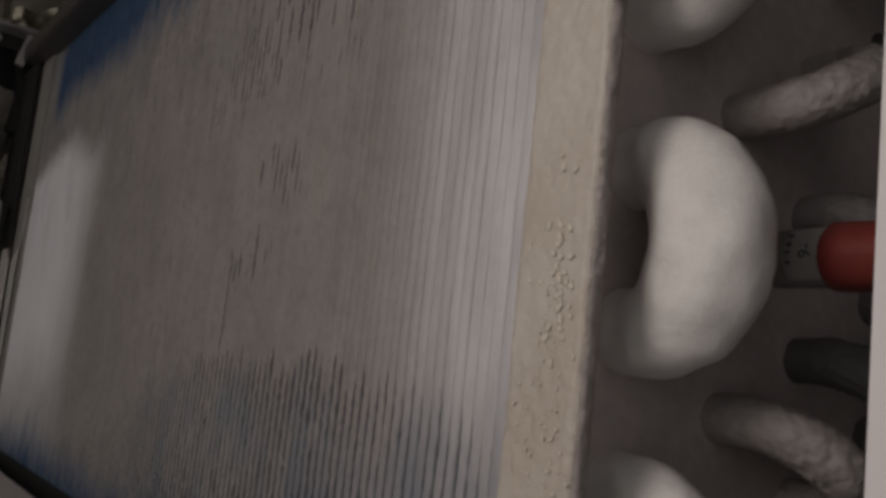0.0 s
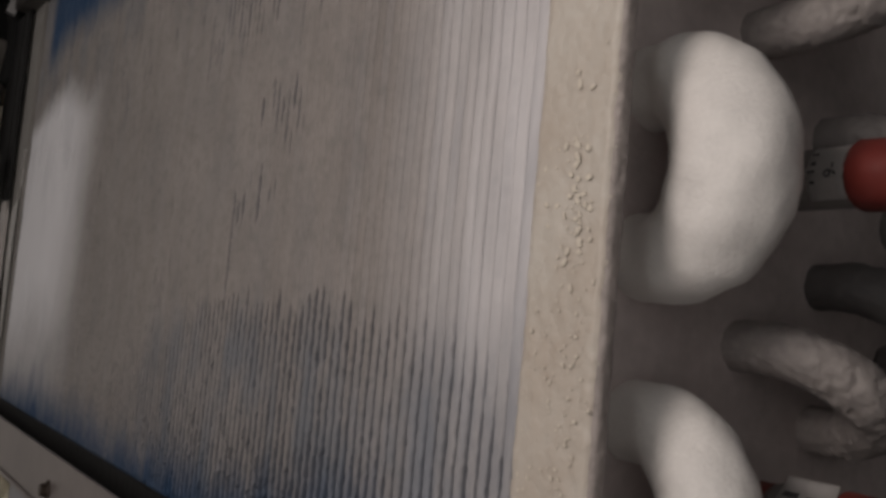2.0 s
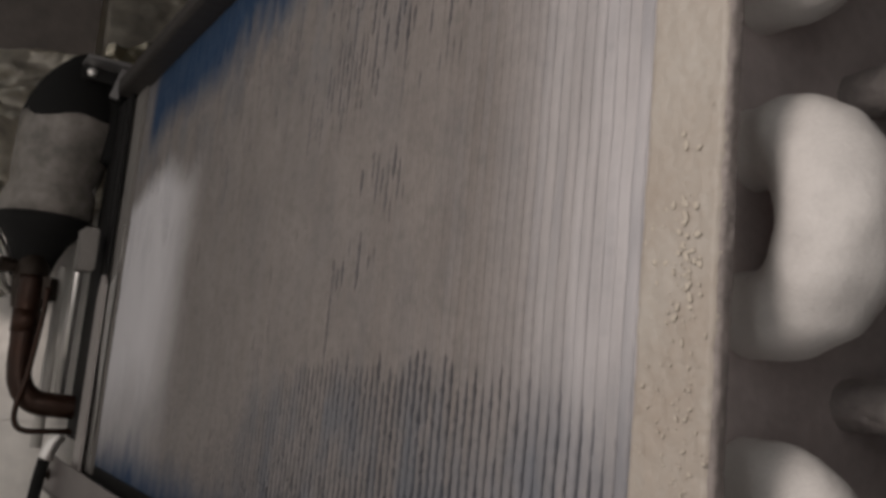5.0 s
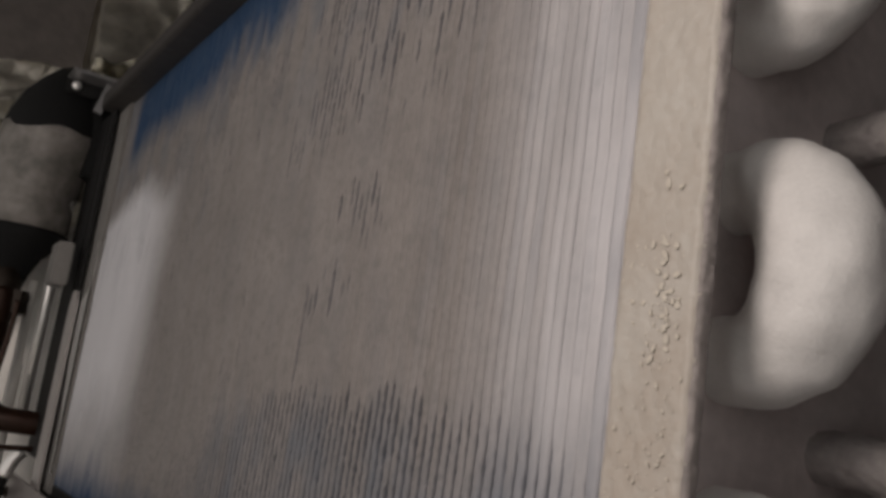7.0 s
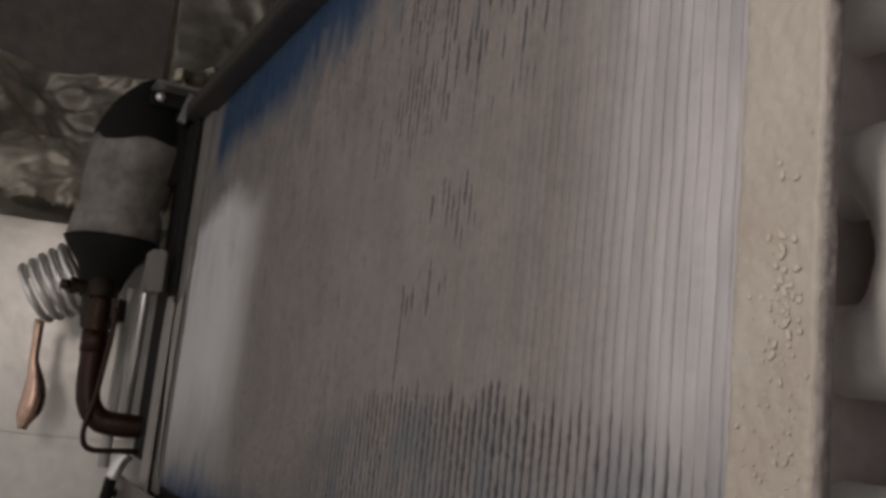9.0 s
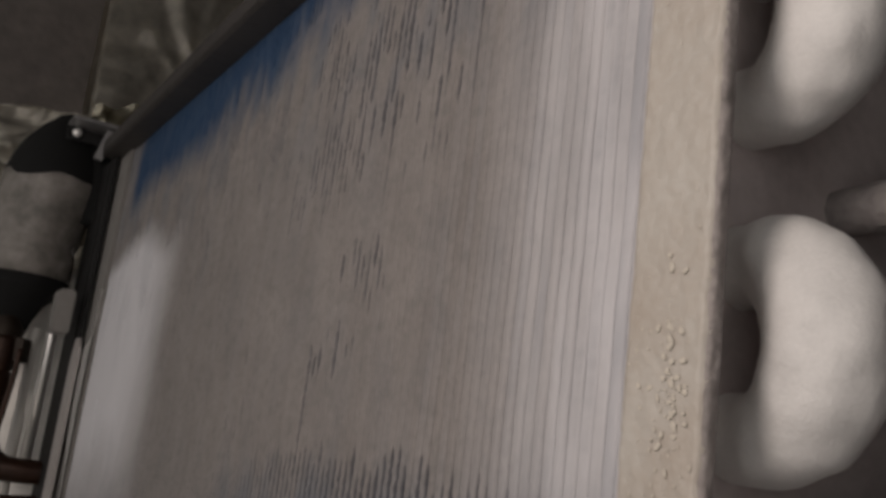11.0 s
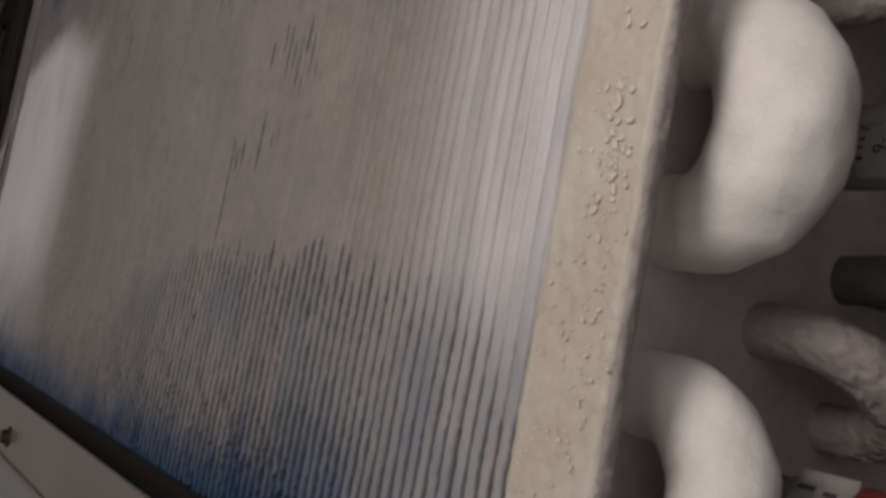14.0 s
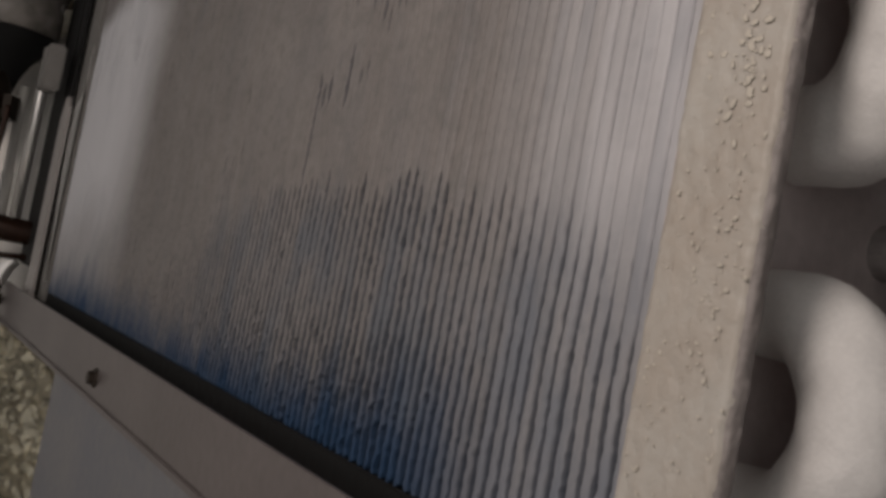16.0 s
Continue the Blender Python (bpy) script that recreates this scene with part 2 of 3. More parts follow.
def smooth_path(pts, n=8):
    """Points on a curve through the given ones."""
    p = [Vector(q) for q in pts]
    p = [2 * p[0] - p[1], *p, 2 * p[-1] - p[-2]]
    out = []
    for a, b, c, d in zip(p, p[1:], p[2:], p[3:]):
        for k in range(n):
            t = k / n
            out.append(0.5 * (2 * b + (c - a) * t + (2 * a - 5 * b + 4 * c - d) * t * t + (3 * b - a - 3 * c + d) * t ** 3))
    return out + [p[-2]]


# ---- the evaporator coil ----
Y0, Y1 = 0.020, 0.535          # finned length
Z0, Z1 = -0.0915, 0.1622       # finned height
ROWS_X = [0.026, 0.0560, 0.083, 0.1115]
HOLE = 0.0328                  # spacing of the tubes in a row

coil = empty("evaporator_coil", "frost-covered finned evaporator coil with white return bends", "evaporator coil")

# end plate beside the return bends: web behind, flange in front, bevelled rim
bm = bmesh.new()
add_box(bm, (0.0, 0.0185, -0.115), (0.150, 0.0200, 0.182))
part("end_plate", bm, PLATE, coil, "dull frosted metal end plate behind the return bends")


def flange_sheet():
    """The flange with an uneven frost skin on its front."""
    bm = bmesh.new()
    ny, nz = 26, 330
    grid = []
    for j in range(nz + 1):
        z = -0.115 + 0.297 * j / nz
        edge = 0.0005 * noise.noise((5, 0, z * 200)) + 0.0004 * noise.noise((9, 0, z * 700))
        row = []
        for i in range(ny + 1):
            u = i / ny
            y = 0.0014 + edge * (1 - u) ** 6 + u * 0.0187
            x = -0.0006 - 0.0004 * noise.noise((0, y * 90, z * 60)) - 0.00030 * noise.noise((3, y * 420, z * 300)) - 0.00018 * noise.noise((8, y * 1100, z * 800))
            x -= 0.0001 * max(0.0, 1 - u / 0.10)
            x += 0.0012 * max(0.0, (0.05 - u) / 0.05) ** 2 + 0.0012 * max(0.0, (u - 0.97) / 0.03)
            row.append(bm.verts.new((x, y, z)))
        grid.append(row)
    for a, b in zip(grid, grid[1:]):
        for i in range(ny):
            bm.faces.new((a[i], b[i], b[i + 1], a[i + 1]))
    ring = [e for e in bm.edges if e.is_boundary]
    made = bmesh.ops.extrude_edge_only(bm, edges=ring)["geom"]
    for v in made:
        if isinstance(v, bmesh.types.BMVert):
            v.co.x = 0.0026
    bmesh.ops.recalc_face_normals(bm, faces=bm.faces)
    return bm


def flange_edge():
    """The cut edge of the flange under a crust of uneven frost."""
    bm = bmesh.new()
    rows = []
    for j in range(421):
        z = -0.115 + 0.297 * j / 420
        row = [bm.verts.new((0.0001, 0.0030, z))]
        for i in range(6):
            u = i / 5
            y = 0.0009 + 0.00030 * noise.noise((6, u * 2, z * 260)) + 0.00025 * noise.noise((7, u * 3, z * 900))
            row.append(bm.verts.new((0.0001 + 0.0031 * u, y + (0.0005 if i in (0, 5) else 0), z)))
        rows.append(row + [bm.verts.new((0.0032, 0.0030, z))])
    for a, b in zip(rows, rows[1:]):
        for i in range(8):
            bm.faces.new((a[i], b[i], b[(i + 1) % 8], a[(i + 1) % 8]))
    bm.faces.new(list(reversed(rows[0])))
    bm.faces.new(rows[-1])
    bmesh.ops.recalc_face_normals(bm, faces=bm.faces)
    return bm


part("flange_edge", flange_edge(), EDGE_FROST, coil, "rough frosted cut edge of the flange", True)
part("flange", flange_sheet(), TAN_ICE, coil, "tan-grey frosted flange with frozen droplets", True)


def rim_frost():
    """Ragged hoarfrost along the flange's free edge."""
    bm = bmesh.new()
    rng = random.Random(4)
    z = -0.113
    while z < 0.18:
        r = rng.uniform(0.0001, 0.0003)
        m = pose(rng.uniform(0.0006, 0.0028), rng.uniform(0.0013, 0.0018), z, rng.uniform(0, 90), rng.uniform(0, 90)) @ Matrix.Diagonal((r, r * 0.8, r * rng.uniform(1, 2.2), 1))
        bmesh.ops.create_icosphere(bm, subdivisions=1, radius=1, matrix=m)
        z += rng.uniform(0.0001, 0.0004)
    return bm


tagged(part("rim_frost", rim_frost(), EDGE_FROST, coil, "ragged frost along the flange edge", True), kind="stuff")


def droplets():
    """Frozen droplets on the flange, in loose clusters."""
    bm = bmesh.new()
    rng = random.Random(11)
    for cy, cz, sy, sz, n, big in ((0.0085, -0.002, 0.0022, 0.0095, 80, 0.0012), (0.0075, -0.032, 0.0028, 0.012, 70, 0.0007), (0.010, -0.060, 0.004, 0.018, 90, 0.0006), (0.0165, -0.050, 0.0018, 0.030, 60, 0.0007),
                                   (0.012, -0.085, 0.004, 0.012, 50, 0.0008), (0.009, 0.06, 0.005, 0.04, 30, 0.0004)):
        for _ in range(n):
            y, z = min(max(rng.gauss(cy, sy), 0.002), 0.0185), rng.gauss(cz, sz)
            r = 0.58 * big * rng.uniform(0.25, 1.0) ** 1.3
            m = pose(-0.0009, y, z, rng.uniform(0, 180)) @ Matrix.Diagonal((r * 0.15, r * rng.uniform(0.7, 1.1), r * rng.uniform(0.9, 1.7), 1))
            bmesh.ops.create_icosphere(bm, subdivisions=2, radius=1, matrix=m)
    return bm


tagged(part("droplet_ice", droplets(), ICE_DROP, coil, "clear frozen droplets on the flange", True), kind="stuff")


def step(lo, hi, v):
    t = min(max((v - lo) / (hi - lo), 0.0), 1.0)
    return t * t * (3 - 2 * t)


LOT = [random.Random(k * 7919 + 13).uniform(0, 400) for k in range(200)]
TONE = [random.Random(k * 104729 + 5).random() for k in range(200)]


def gap(k, y, z):
    """How open the gap in front of fin k is at a place: 0 closed by frost, 1 open."""
    lot = LOT[k]
    wob = noise.noise((1, y * 30, z * 20))
    line = -0.0190 - 0.05 * max(0.0, y - 0.19) - 0.06 * max(0.0, 0.060 - y) + 0.003 * wob + 0.011 * (TONE[k] - 0.5)
    lower = step(0.040, 0.080, -z)
    beside = 1 - step(0.050, 0.085, y)
    inside = step(0.0, 0.007 + 0.018 * beside + 0.050 * step(0.17, 0.34, y), line - z)
    dash = 0.9 * noise.noise((lot, 2, z * 60)) + 0.7 * noise.noise((lot, 5, z * 190)) + 0.4 * noise.noise((lot, 6, z * 480))
    dash += 0.9 * noise.noise((0, y * 14, (z + 0.12 * y) * 42)) + 0.5 * (TONE[k + 17] - 0.5)
    first = (1 - step(0.004, 0.018, line - z)) * (1 - step(0.16, 0.30, y))
    dash = dash * (1 - 0.45 * beside) + 0.25 * beside
    floor_open = 0.26 + 0.24 * (1 - beside) * (1 - step(0.20, 0.28, y))
    open_low = inside * (floor_open + (1 - floor_open) * step(-0.42, 0.45, dash + 0.75 * lower + 0.50 * first * (1 - beside)))
    open_low *= (1 - 0.65 * step(0.20, 0.38, y)) * (1 - 0.30 * beside)
    sparse = noise.noise((lot, 8, z * 55)) + 0.7 * noise.noise((0, y * 20, z * 22)) + 0.3 * noise.noise((lot, 9, z * 200))
    open_top = step(0.062, 0.105, z + 0.10 * y) * step(-0.05, 0.40, sparse) * step(0.085, 0.12, y)
    flecks = step(0.40, 0.62, noise.noise((lot, 4, z * 50)) * 0.6 + noise.noise((3, y * 30, z * 30)) * 0.8) * 0.6 * step(0.10, 0.14, y)
    for fy, fz, reach in ((0.164, 0.0362, 0.009), (0.164, 0.0118, 0.008), (0.150, 0.0400, 0.006), (0.178, 0.0080, 0.005)):
        near_mark = step(0.0, 1.0, 1.5 - math.hypot((y - fy) / 0.010, (z - fz) / reach))
        flecks = max(flecks, 0.9 * near_mark * step(-0.1, 0.3, noise.noise((lot, 14, z * 90))))
    # soft furrows beside the end plate, blurred out above by a frost cover
    cover = step(0.0, 0.010, z - 0.066 + 0.15 * (y - 0.06) + 0.004 * noise.noise((4, y * 60, 0)))
    soft = (0.06 * step(0.0, 0.05, 0.105 - y) * (0.20 + 0.80 * TONE[k]) + 0.10 * step(0.0, 0.06, 0.20 - y)) * (1 - 0.60 * cover)
    soft *= 0.75 + 0.5 * noise.noise((lot, 21, z * 24)) + 0.3 * noise.noise((0, y * 40, z * 30))
    return min(1.0, max(open_low, open_top, flecks, soft)) * step(0.0245, 0.0290, y), lower


def fin(y, k):
    """One fin with its frost, thicker or thinner along its height and towards each neighbour."""
    bm = bmesh.new()
    n = 340 if k < 58 else 220
    rows = []
    own = 0.0007 * (TONE[k + 60] - 0.5)
    for j in range(n + 1):
        z = Z0 + (Z1 - Z0) * j / n
        (o0, lower), (o1, _) = gap(k, y - PITCH / 2, z), gap(k + 1, y + PITCH / 2, z)
        rough = noise.noise((k * 3.7, 0, z * 90))
        fine = noise.noise((LOT[k], 7, z * 420))
        clump = noise.noise((LOT[k], 11, z * 900))
        near = step(0.0, 0.07, 0.13 - y)
        wide = 0.150 + 0.125 * (1 - near) + 0.095 * lower * (1 - 0.5 * near)
        thin = 0.35 + 0.20 * near
        q0, q1 = min(o0 / 0.35, 1.0), min(o1 / 0.35, 1.0)
        h0 = PITCH * (0.499 - wide * (thin * q0 + (1 - thin) * o0) * (1 + 0.25 * rough + 0.55 * fine + 0.55 * clump))
        h1 = PITCH * (0.499 - wide * (thin * q1 + (1 - thin) * o1) * (1 + 0.25 * rough - 0.55 * fine + 0.55 * clump))
        open_most = max(o0, o1)
        ridge = 0.18 + (0.06 + 0.30 * TONE[k + 31]) * near * (1 - 0.6 * step(0.060, 0.074, z)) + 0.60 * open_most
        xs = XF - 0.0005 - 0.00018 * noise.noise((0, y * 22, z * 22)) - (own * near + 0.00014 * rough * near + 0.00010 * fine + 0.00013 * clump * (0.3 + open_most))
        sway = noise.noise((0, y * 25, z * 45)) * near * 0.00045
        cy = y + 0.00016 * noise.noise((k * 2.1, 3, z * 60)) + sway
        side = XF - 0.0005 + 0.0007 * ridge
        bed0, bed1 = (XF - 0.0003 + 0.0007 * ridge + 0.0003 * q + (0.0035 + 0.0100 * (1 - near)) * o * o for q, o in ((q0, o0), (q1, o1)))
        full = PITCH * 0.4995

        def flank(bed, h):
            return ((0.060, full), (bed + 0.0004, full), (bed, full), (bed - 0.35 * (bed - side), 0.5 * (full + h) if bed < XF + 0.0012 else h), (side, h), ((xs + side) / 2 - 0.00008, 0.86 * h), (xs, 0.45 * h))

        rows.append([bm.verts.new((x, cy - w, z)) for x, w in flank(bed0, h0)] + [bm.verts.new((x, cy + w, z)) for x, w in reversed(flank(bed1, h1))])
    for a, b in zip(rows, rows[1:]):
        for i in range(len(a) - 1):
            bm.faces.new((a[i], b[i], b[i + 1], a[i + 1]))
    bm.faces.new(rows[0])
    bm.faces.new(list(reversed(rows[-1])))
    bmesh.ops.recalc_face_normals(bm, faces=bm.faces)
    return bm


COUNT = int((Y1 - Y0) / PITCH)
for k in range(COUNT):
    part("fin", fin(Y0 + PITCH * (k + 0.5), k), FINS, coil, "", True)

# A solid near-black box paints the shade behind the fins.
part("core_shade", box((0.052, Y0, Z0), (0.140, Y1 + 0.05, Z1)), DARK, coil, "near-black box in place of the shade inside the fin pack")
part("top_rail", box((-0.004, 0.0205, 0.1626), (0.140, 0.5745, 0.1650), 0.0008), RAIL, coil, "dark top casing plate")
part("top_lip", box((-0.004, 0.0205, 0.1652), (-0.0025, 0.5745, 0.1745), 0.0004), RAIL, coil, "folded lip of the top casing")
# The channel gets its shade from the near-black colour too.
part("bottom_channel", box((0.0095, 0.0205, -0.110), (0.140, 0.5745, -0.0918), 0.0006), DARK, coil, "bottom channel under the fins, its shade painted near-black")

part("far_flange", box((0.0076, 0.5335, -0.0975), (0.0200, 0.5694, 0.1624), 0.0004), GREY_SHEET, coil, "grey frosted flange at the pipe end")


def frost_patch():
    """A skin of white frost on the far flange, with an uneven outline."""
    bm = bmesh.new()
    rows = []
    for j in range(61):
        z = -0.085 + 0.150 * j / 60
        reach = 0.5345 + 0.030 * step(0.0, 0.012, 0.036 - z) * step(-0.1, 0.02, z) + 0.0025 * noise.noise((2, 0, z * 70))
        row = [bm.verts.new((0.0074 - 0.0014 * (1 - (i / 8) ** 3), 0.5330 + (reach - 0.5330) * i / 8, z)) for i in range(9)]
        rows.append(row)
    for a, b in zip(rows, rows[1:]):
        for i in range(8):
            bm.faces.new((a[i], b[i], b[i + 1], a[i + 1]))
    bmesh.ops.solidify(bm, geom=bm.faces[:], thickness=0.0008)
    bmesh.ops.recalc_face_normals(bm, faces=bm.faces)
    return bm


part("frost_patch", frost_patch(), FROST, coil, "white frost creeping over the flange", True)
part("far_end_plate", box((0.0055, 0.5696, -0.0975), (0.100, 0.5745, 0.1624), 0.0006), GREY_SHEET, coil, "grey galvanised end plate")
bm = bmesh.new()
rim = [[bm.verts.new((x, y, z)) for y, z in ((0.550, -0.0975), (0.5745, -0.0975), (0.5745, 0.020), (0.570, 0.033), (0.561, 0.033), (0.552, 0.026))] for x in (0.0030, 0.0048)]
bm.faces.new(rim[0])
bm.faces.new(list(reversed(rim[1])))
for i in range(6):
    bm.faces.new((rim[0][i], rim[1][i], rim[1][(i + 1) % 6], rim[0][(i + 1) % 6]))
bmesh.ops.recalc_face_normals(bm, faces=bm.faces)
part("far_rim", bm, RIM, coil, "folded rim of the end plate")
# Two added near-black pieces stand in for shade round the end plate.
part("far_shade_strip", box((0.0035, 0.5600, 0.0340), (0.0054, 0.5746, 0.1624), 0.0004), DARK, coil, "near-black strip in place of shade over the end plate")
part("far_gap_shade", box((0.0030, 0.5747, -0.0800), (0.0400, 0.6170, 0.1624), 0.0008), DARK, coil, "near-black block in place of the shaded gap beside the end plate")


def bend(rows, r0, r1, wobble, seed, reach=0.0, mat=FROST):
    """A return bend between two tubes: (x, z) of both ends, frosted radius at the plate and at the apex."""
    (xa, za), (xb, zb) = rows
    a, b = Vector((xa, 0.0195, za)), Vector((xb, 0.0195, zb))
    mid, half = (a + b) / 2, (b - a) / 2
    pts, radii = [a + Vector((0, 0.004, 0)), a, a + Vector((0, -0.004, 0))], [r0 * 0.97, r0, r0]
    n = 96
    for k in range(1, n):
        s = math.pi * k / n
        pts.append(mid - half * math.cos(s) + Vector((0, -0.0068 - (0.0146 + reach) * math.sin(s), 0)))
        radii.append(r0 + (r1 - r0) * math.sin(s) ** 0.8)
    pts += [b + Vector((0, -0.004, 0)), b, b + Vector((0, 0.004, 0))]
    radii += [r0, r0, r0 * 0.97]
    return part("return_bend", tube(pts, radii, 72, wobble, seed, 0.22 if mat is FROST else 1.1), mat, coil, "white frost-covered return bend" if mat is FROST else "granular frost-covered return bend, greyed by painted shade", True)


for k, (zc, r0, r1, reach) in enumerate(((-0.0555, 0.0074, 0.0088, -0.0006), (0.0080, 0.0083, 0.0113, 0.0), (0.0735, 0.0083, 0.0112, -0.0005), (0.1390, 0.0083, 0.0110, 0.0))):
    bend(((ROWS_X[0], zc + HOLE / 2), (ROWS_X[0], zc - HOLE / 2)), r0, r1, 0.0006, k * 3.1, reach)
for k, (za, zb) in enumerate(((-0.0233, -0.0400), (0.0425, 0.0590), (-0.0904, -0.1070), (0.1066, 0.1230))):
    bend(((ROWS_X[1], za), (ROWS_X[2], zb)), 0.0052, 0.0057, 0.00038, 20 + k * 2.3, 0.0008, FROST_ROUGH)
for k, za in enumerate((-0.0085, 0.0246, 0.0902)):
    bend(((ROWS_X[2], za), (ROWS_X[3], za - 0.0164)), 0.0052, 0.0060, 0.0004, 40 + k * 2.7, 0.0, FROST_DIM)


# ---- labelled feed lines with red sleeves ----
def flat_text(text, size, m, parent):
    data = bpy.data.curves.new("digit", "FONT")
    data.body, data.size, data.extrude = text, size, 0.00005
    data.align_x = data.align_y = "CENTER"
    tmp = bpy.data.objects.new("digit", data)
    scene.collection.objects.link(tmp)
    bpy.context.view_layer.update()
    mesh = bpy.data.meshes.new_from_object(tmp.evaluated_get(bpy.context.evaluated_depsgraph_get()))
    bpy.data.objects.remove(tmp)
    mesh.materials.clear()
    mesh.materials.append(INK)
    ob = new("digit", mesh)
    ob.matrix_world = m
    ob.parent = parent
    return ob


def wrapped(y0, y1, r, a0, a1, thick, flare=0.0):
    """A piece of paper wrapped part of the way round a tube, between two angles."""
    bm = bmesh.new()
    rows = []
    for i in range(25):
        a = math.radians(a0 + (a1 - a0) * i / 24)
        rr = r + flare * max(0.0, (i - 19) / 5) ** 2
        rows.append([bm.verts.new((-rr * math.cos(a), y0 + (y1 - y0) * j / 4 + 0.00025 * noise.noise((i * 0.5, j, r * 900)), rr * math.sin(a))) for j in range(5)])
    for a, b in zip(rows, rows[1:]):
        for j in range(4):
            bm.faces.new((a[j], a[j + 1], b[j + 1], b[j]))
    bmesh.ops.solidify(bm, geom=bm.faces[:], thickness=thick)
    bmesh.ops.recalc_face_normals(bm, faces=bm.faces)
    return bm


def feed_line(z, y_label, wrap, flare, bars, digit):
    """A red tube in a clear film, with a paper label, printed bars and a red sleeve."""
    line = empty("feed_line", "red-sleeved feed tube with a silver paper label", "pipe", "feed lines")
    line.location = (0.0535, 0.0185, z)
    part("tube_end", tube([(0, 0.001, 0), (0, -0.018, 0)], 0.0054, 20), RED, line, "dark red tube end")
    part("film", tube([(0, -0.0135, 0), (0, -0.0150, 0), (0, -0.0272, 0)], [0.0056, 0.0059, 0.0060], 28, 0.0003), FILM, line, "dull frosted film", True)
    lab = part("paper_label", wrapped(-0.0273, y_label, 0.0062, wrap[0], wrap[1], 0.00012, flare), LABEL, line, "silver paper label with dark print", True)
    part("red_sleeve", tube([(0, -0.0273, 0), (0, -0.0279, 0), (0, -0.032, 0), (0, -0.045, 0), (0, -0.052, 0.0), (0, -0.075, 0)], [0.0060, 0.0067, 0.0067, 0.0062, 0.0066, 0.0064], 28, 0.0003), RED, line, "shiny red sleeve", True)
    for yy, length, high, a in bars:
        bm = bmesh.new()
        bmesh.ops.create_cube(bm, size=1, matrix=pose(0, 0, 0, 0, a, 0) @ pose(-0.00645, yy, 0) @ Matrix.Diagonal((0.0001, length, high, 1)))
        part("print_bar", bm, INK, lab)
    if digit:
        m = pose(0, 0, 0, 0, 4, 0) @ Matrix.Translation((-0.0064, -0.0250, 0)) @ Matrix(((0, 0, -1, 0), (0, 1, 0, 0), (1, 0, 0, 0), (0, 0, 0, 1)))
        flat_text("9-", 0.0036, m, lab)
    return line


feed_line(0.0095, -0.0200, (-50, 62), 0.0, ((-0.0211, 0.0013, 0.0005, 36), (-0.0213, 0.0010, 0.0007, 17), (-0.0210, 0.0014, 0.0005, 3), (-0.0212, 0.0010, 0.0006, -15)), True)
feed_line(-0.0545, -0.0165, (-12, 78), 0.0016, ((-0.0192, 0.0032, 0.0012, 47), (-0.0238, 0.0024, 0.0011, 42), (-0.0212, 0.0004, 0.0007, 2), (-0.0226, 0.0004, 0.0008, 2), (-0.0240, 0.0004, 0.0007, 2)), False)


# ---- drip tray under the coil ----
def drip_tray():
    tray = empty("drip_tray", "dull sheet-metal drip tray under the coil", "drip tray")
    bm = bmesh.new()
    outline = ((-0.05, -0.1185), (0.668, -0.1185), (0.660, -0.1075), (0.643, -0.0935), (-0.05, -0.0935))
    front, back = ([bm.verts.new((x, y, z)) for y, z in outline] for x in (-0.0040, -0.0026))
    bm.faces.new(front)
    bm.faces.new(list(reversed(back)))
    for i in range(5):
        bm.faces.new((front[i], back[i], back[(i + 1) % 5], front[(i + 1) % 5]))
    bmesh.ops.recalc_face_normals(bm, faces=bm.faces)
    bmesh.ops.bevel(bm, geom=bm.edges[:], offset=0.0003, segments=2, affect="EDGES")
    part("front_wall", bm, PAINTED, tray, "upright dull sheet-metal front")
    part("bottom_hem", box((-0.0050, -0.05, -0.1200), (-0.0041, 0.6660, -0.1172), 0.0004), PAINTED, tray, "folded hem along the lower edge")
    part("tray_bottom", box((-0.0025, -0.05, -0.1185), (0.140, 0.640, -0.1170)), PAINTED, tray, "sheet-metal bottom")
    for y, z in ((0.325, -0.1090), (0.617, -0.1072)):
        bm = bmesh.new()
        turn = pose(-0.0044, y, z, 0, -90, 0)
        bmesh.ops.create_cone(bm, cap_ends=True, segments=20, radius1=0.0046, radius2=0.0036, depth=0.0012, matrix=turn)
        bmesh.ops.create_cone(bm, cap_ends=True, segments=6, radius1=0.0030, radius2=0.0026, depth=0.0026, matrix=turn @ pose(0, 0, 0.0017, 0, 0, y * 300))
        part("hex_screw", bm, BRASS, tray, "dark weathered screw")
    return tray


drip_tray()

# ---- the pipe end of the machine ----
def lathe(profile, base, sides=32, squash=1.0, tilt=0.0, wobble=0.0):
    """A turned body: radii and heights round an upright axis."""
    bm = bmesh.new()
    rings = []
    for r, h in profile:
        ring = []
        for j in range(sides):
            a = 2 * math.pi * j / sides
            q = Vector((base[0] + r * math.cos(a) + tilt * h, base[1] + r * squash * math.sin(a), base[2] + h))
            if wobble:
                q += Vector((math.cos(a), math.sin(a), 0)) * wobble * noise.noise(q * 55)
            ring.append(bm.verts.new(q))
        rings.append(ring)
    for a, b in zip(rings, rings[1:]):
        for j in range(sides):
            bm.faces.new((a[j], a[(j + 1) % sides], b[(j + 1) % sides], b[j]))
    bm.faces.new(list(reversed(rings[0])))
    bm.faces.new(rings[-1])
    bmesh.ops.recalc_face_normals(bm, faces=bm.faces)
    return bm


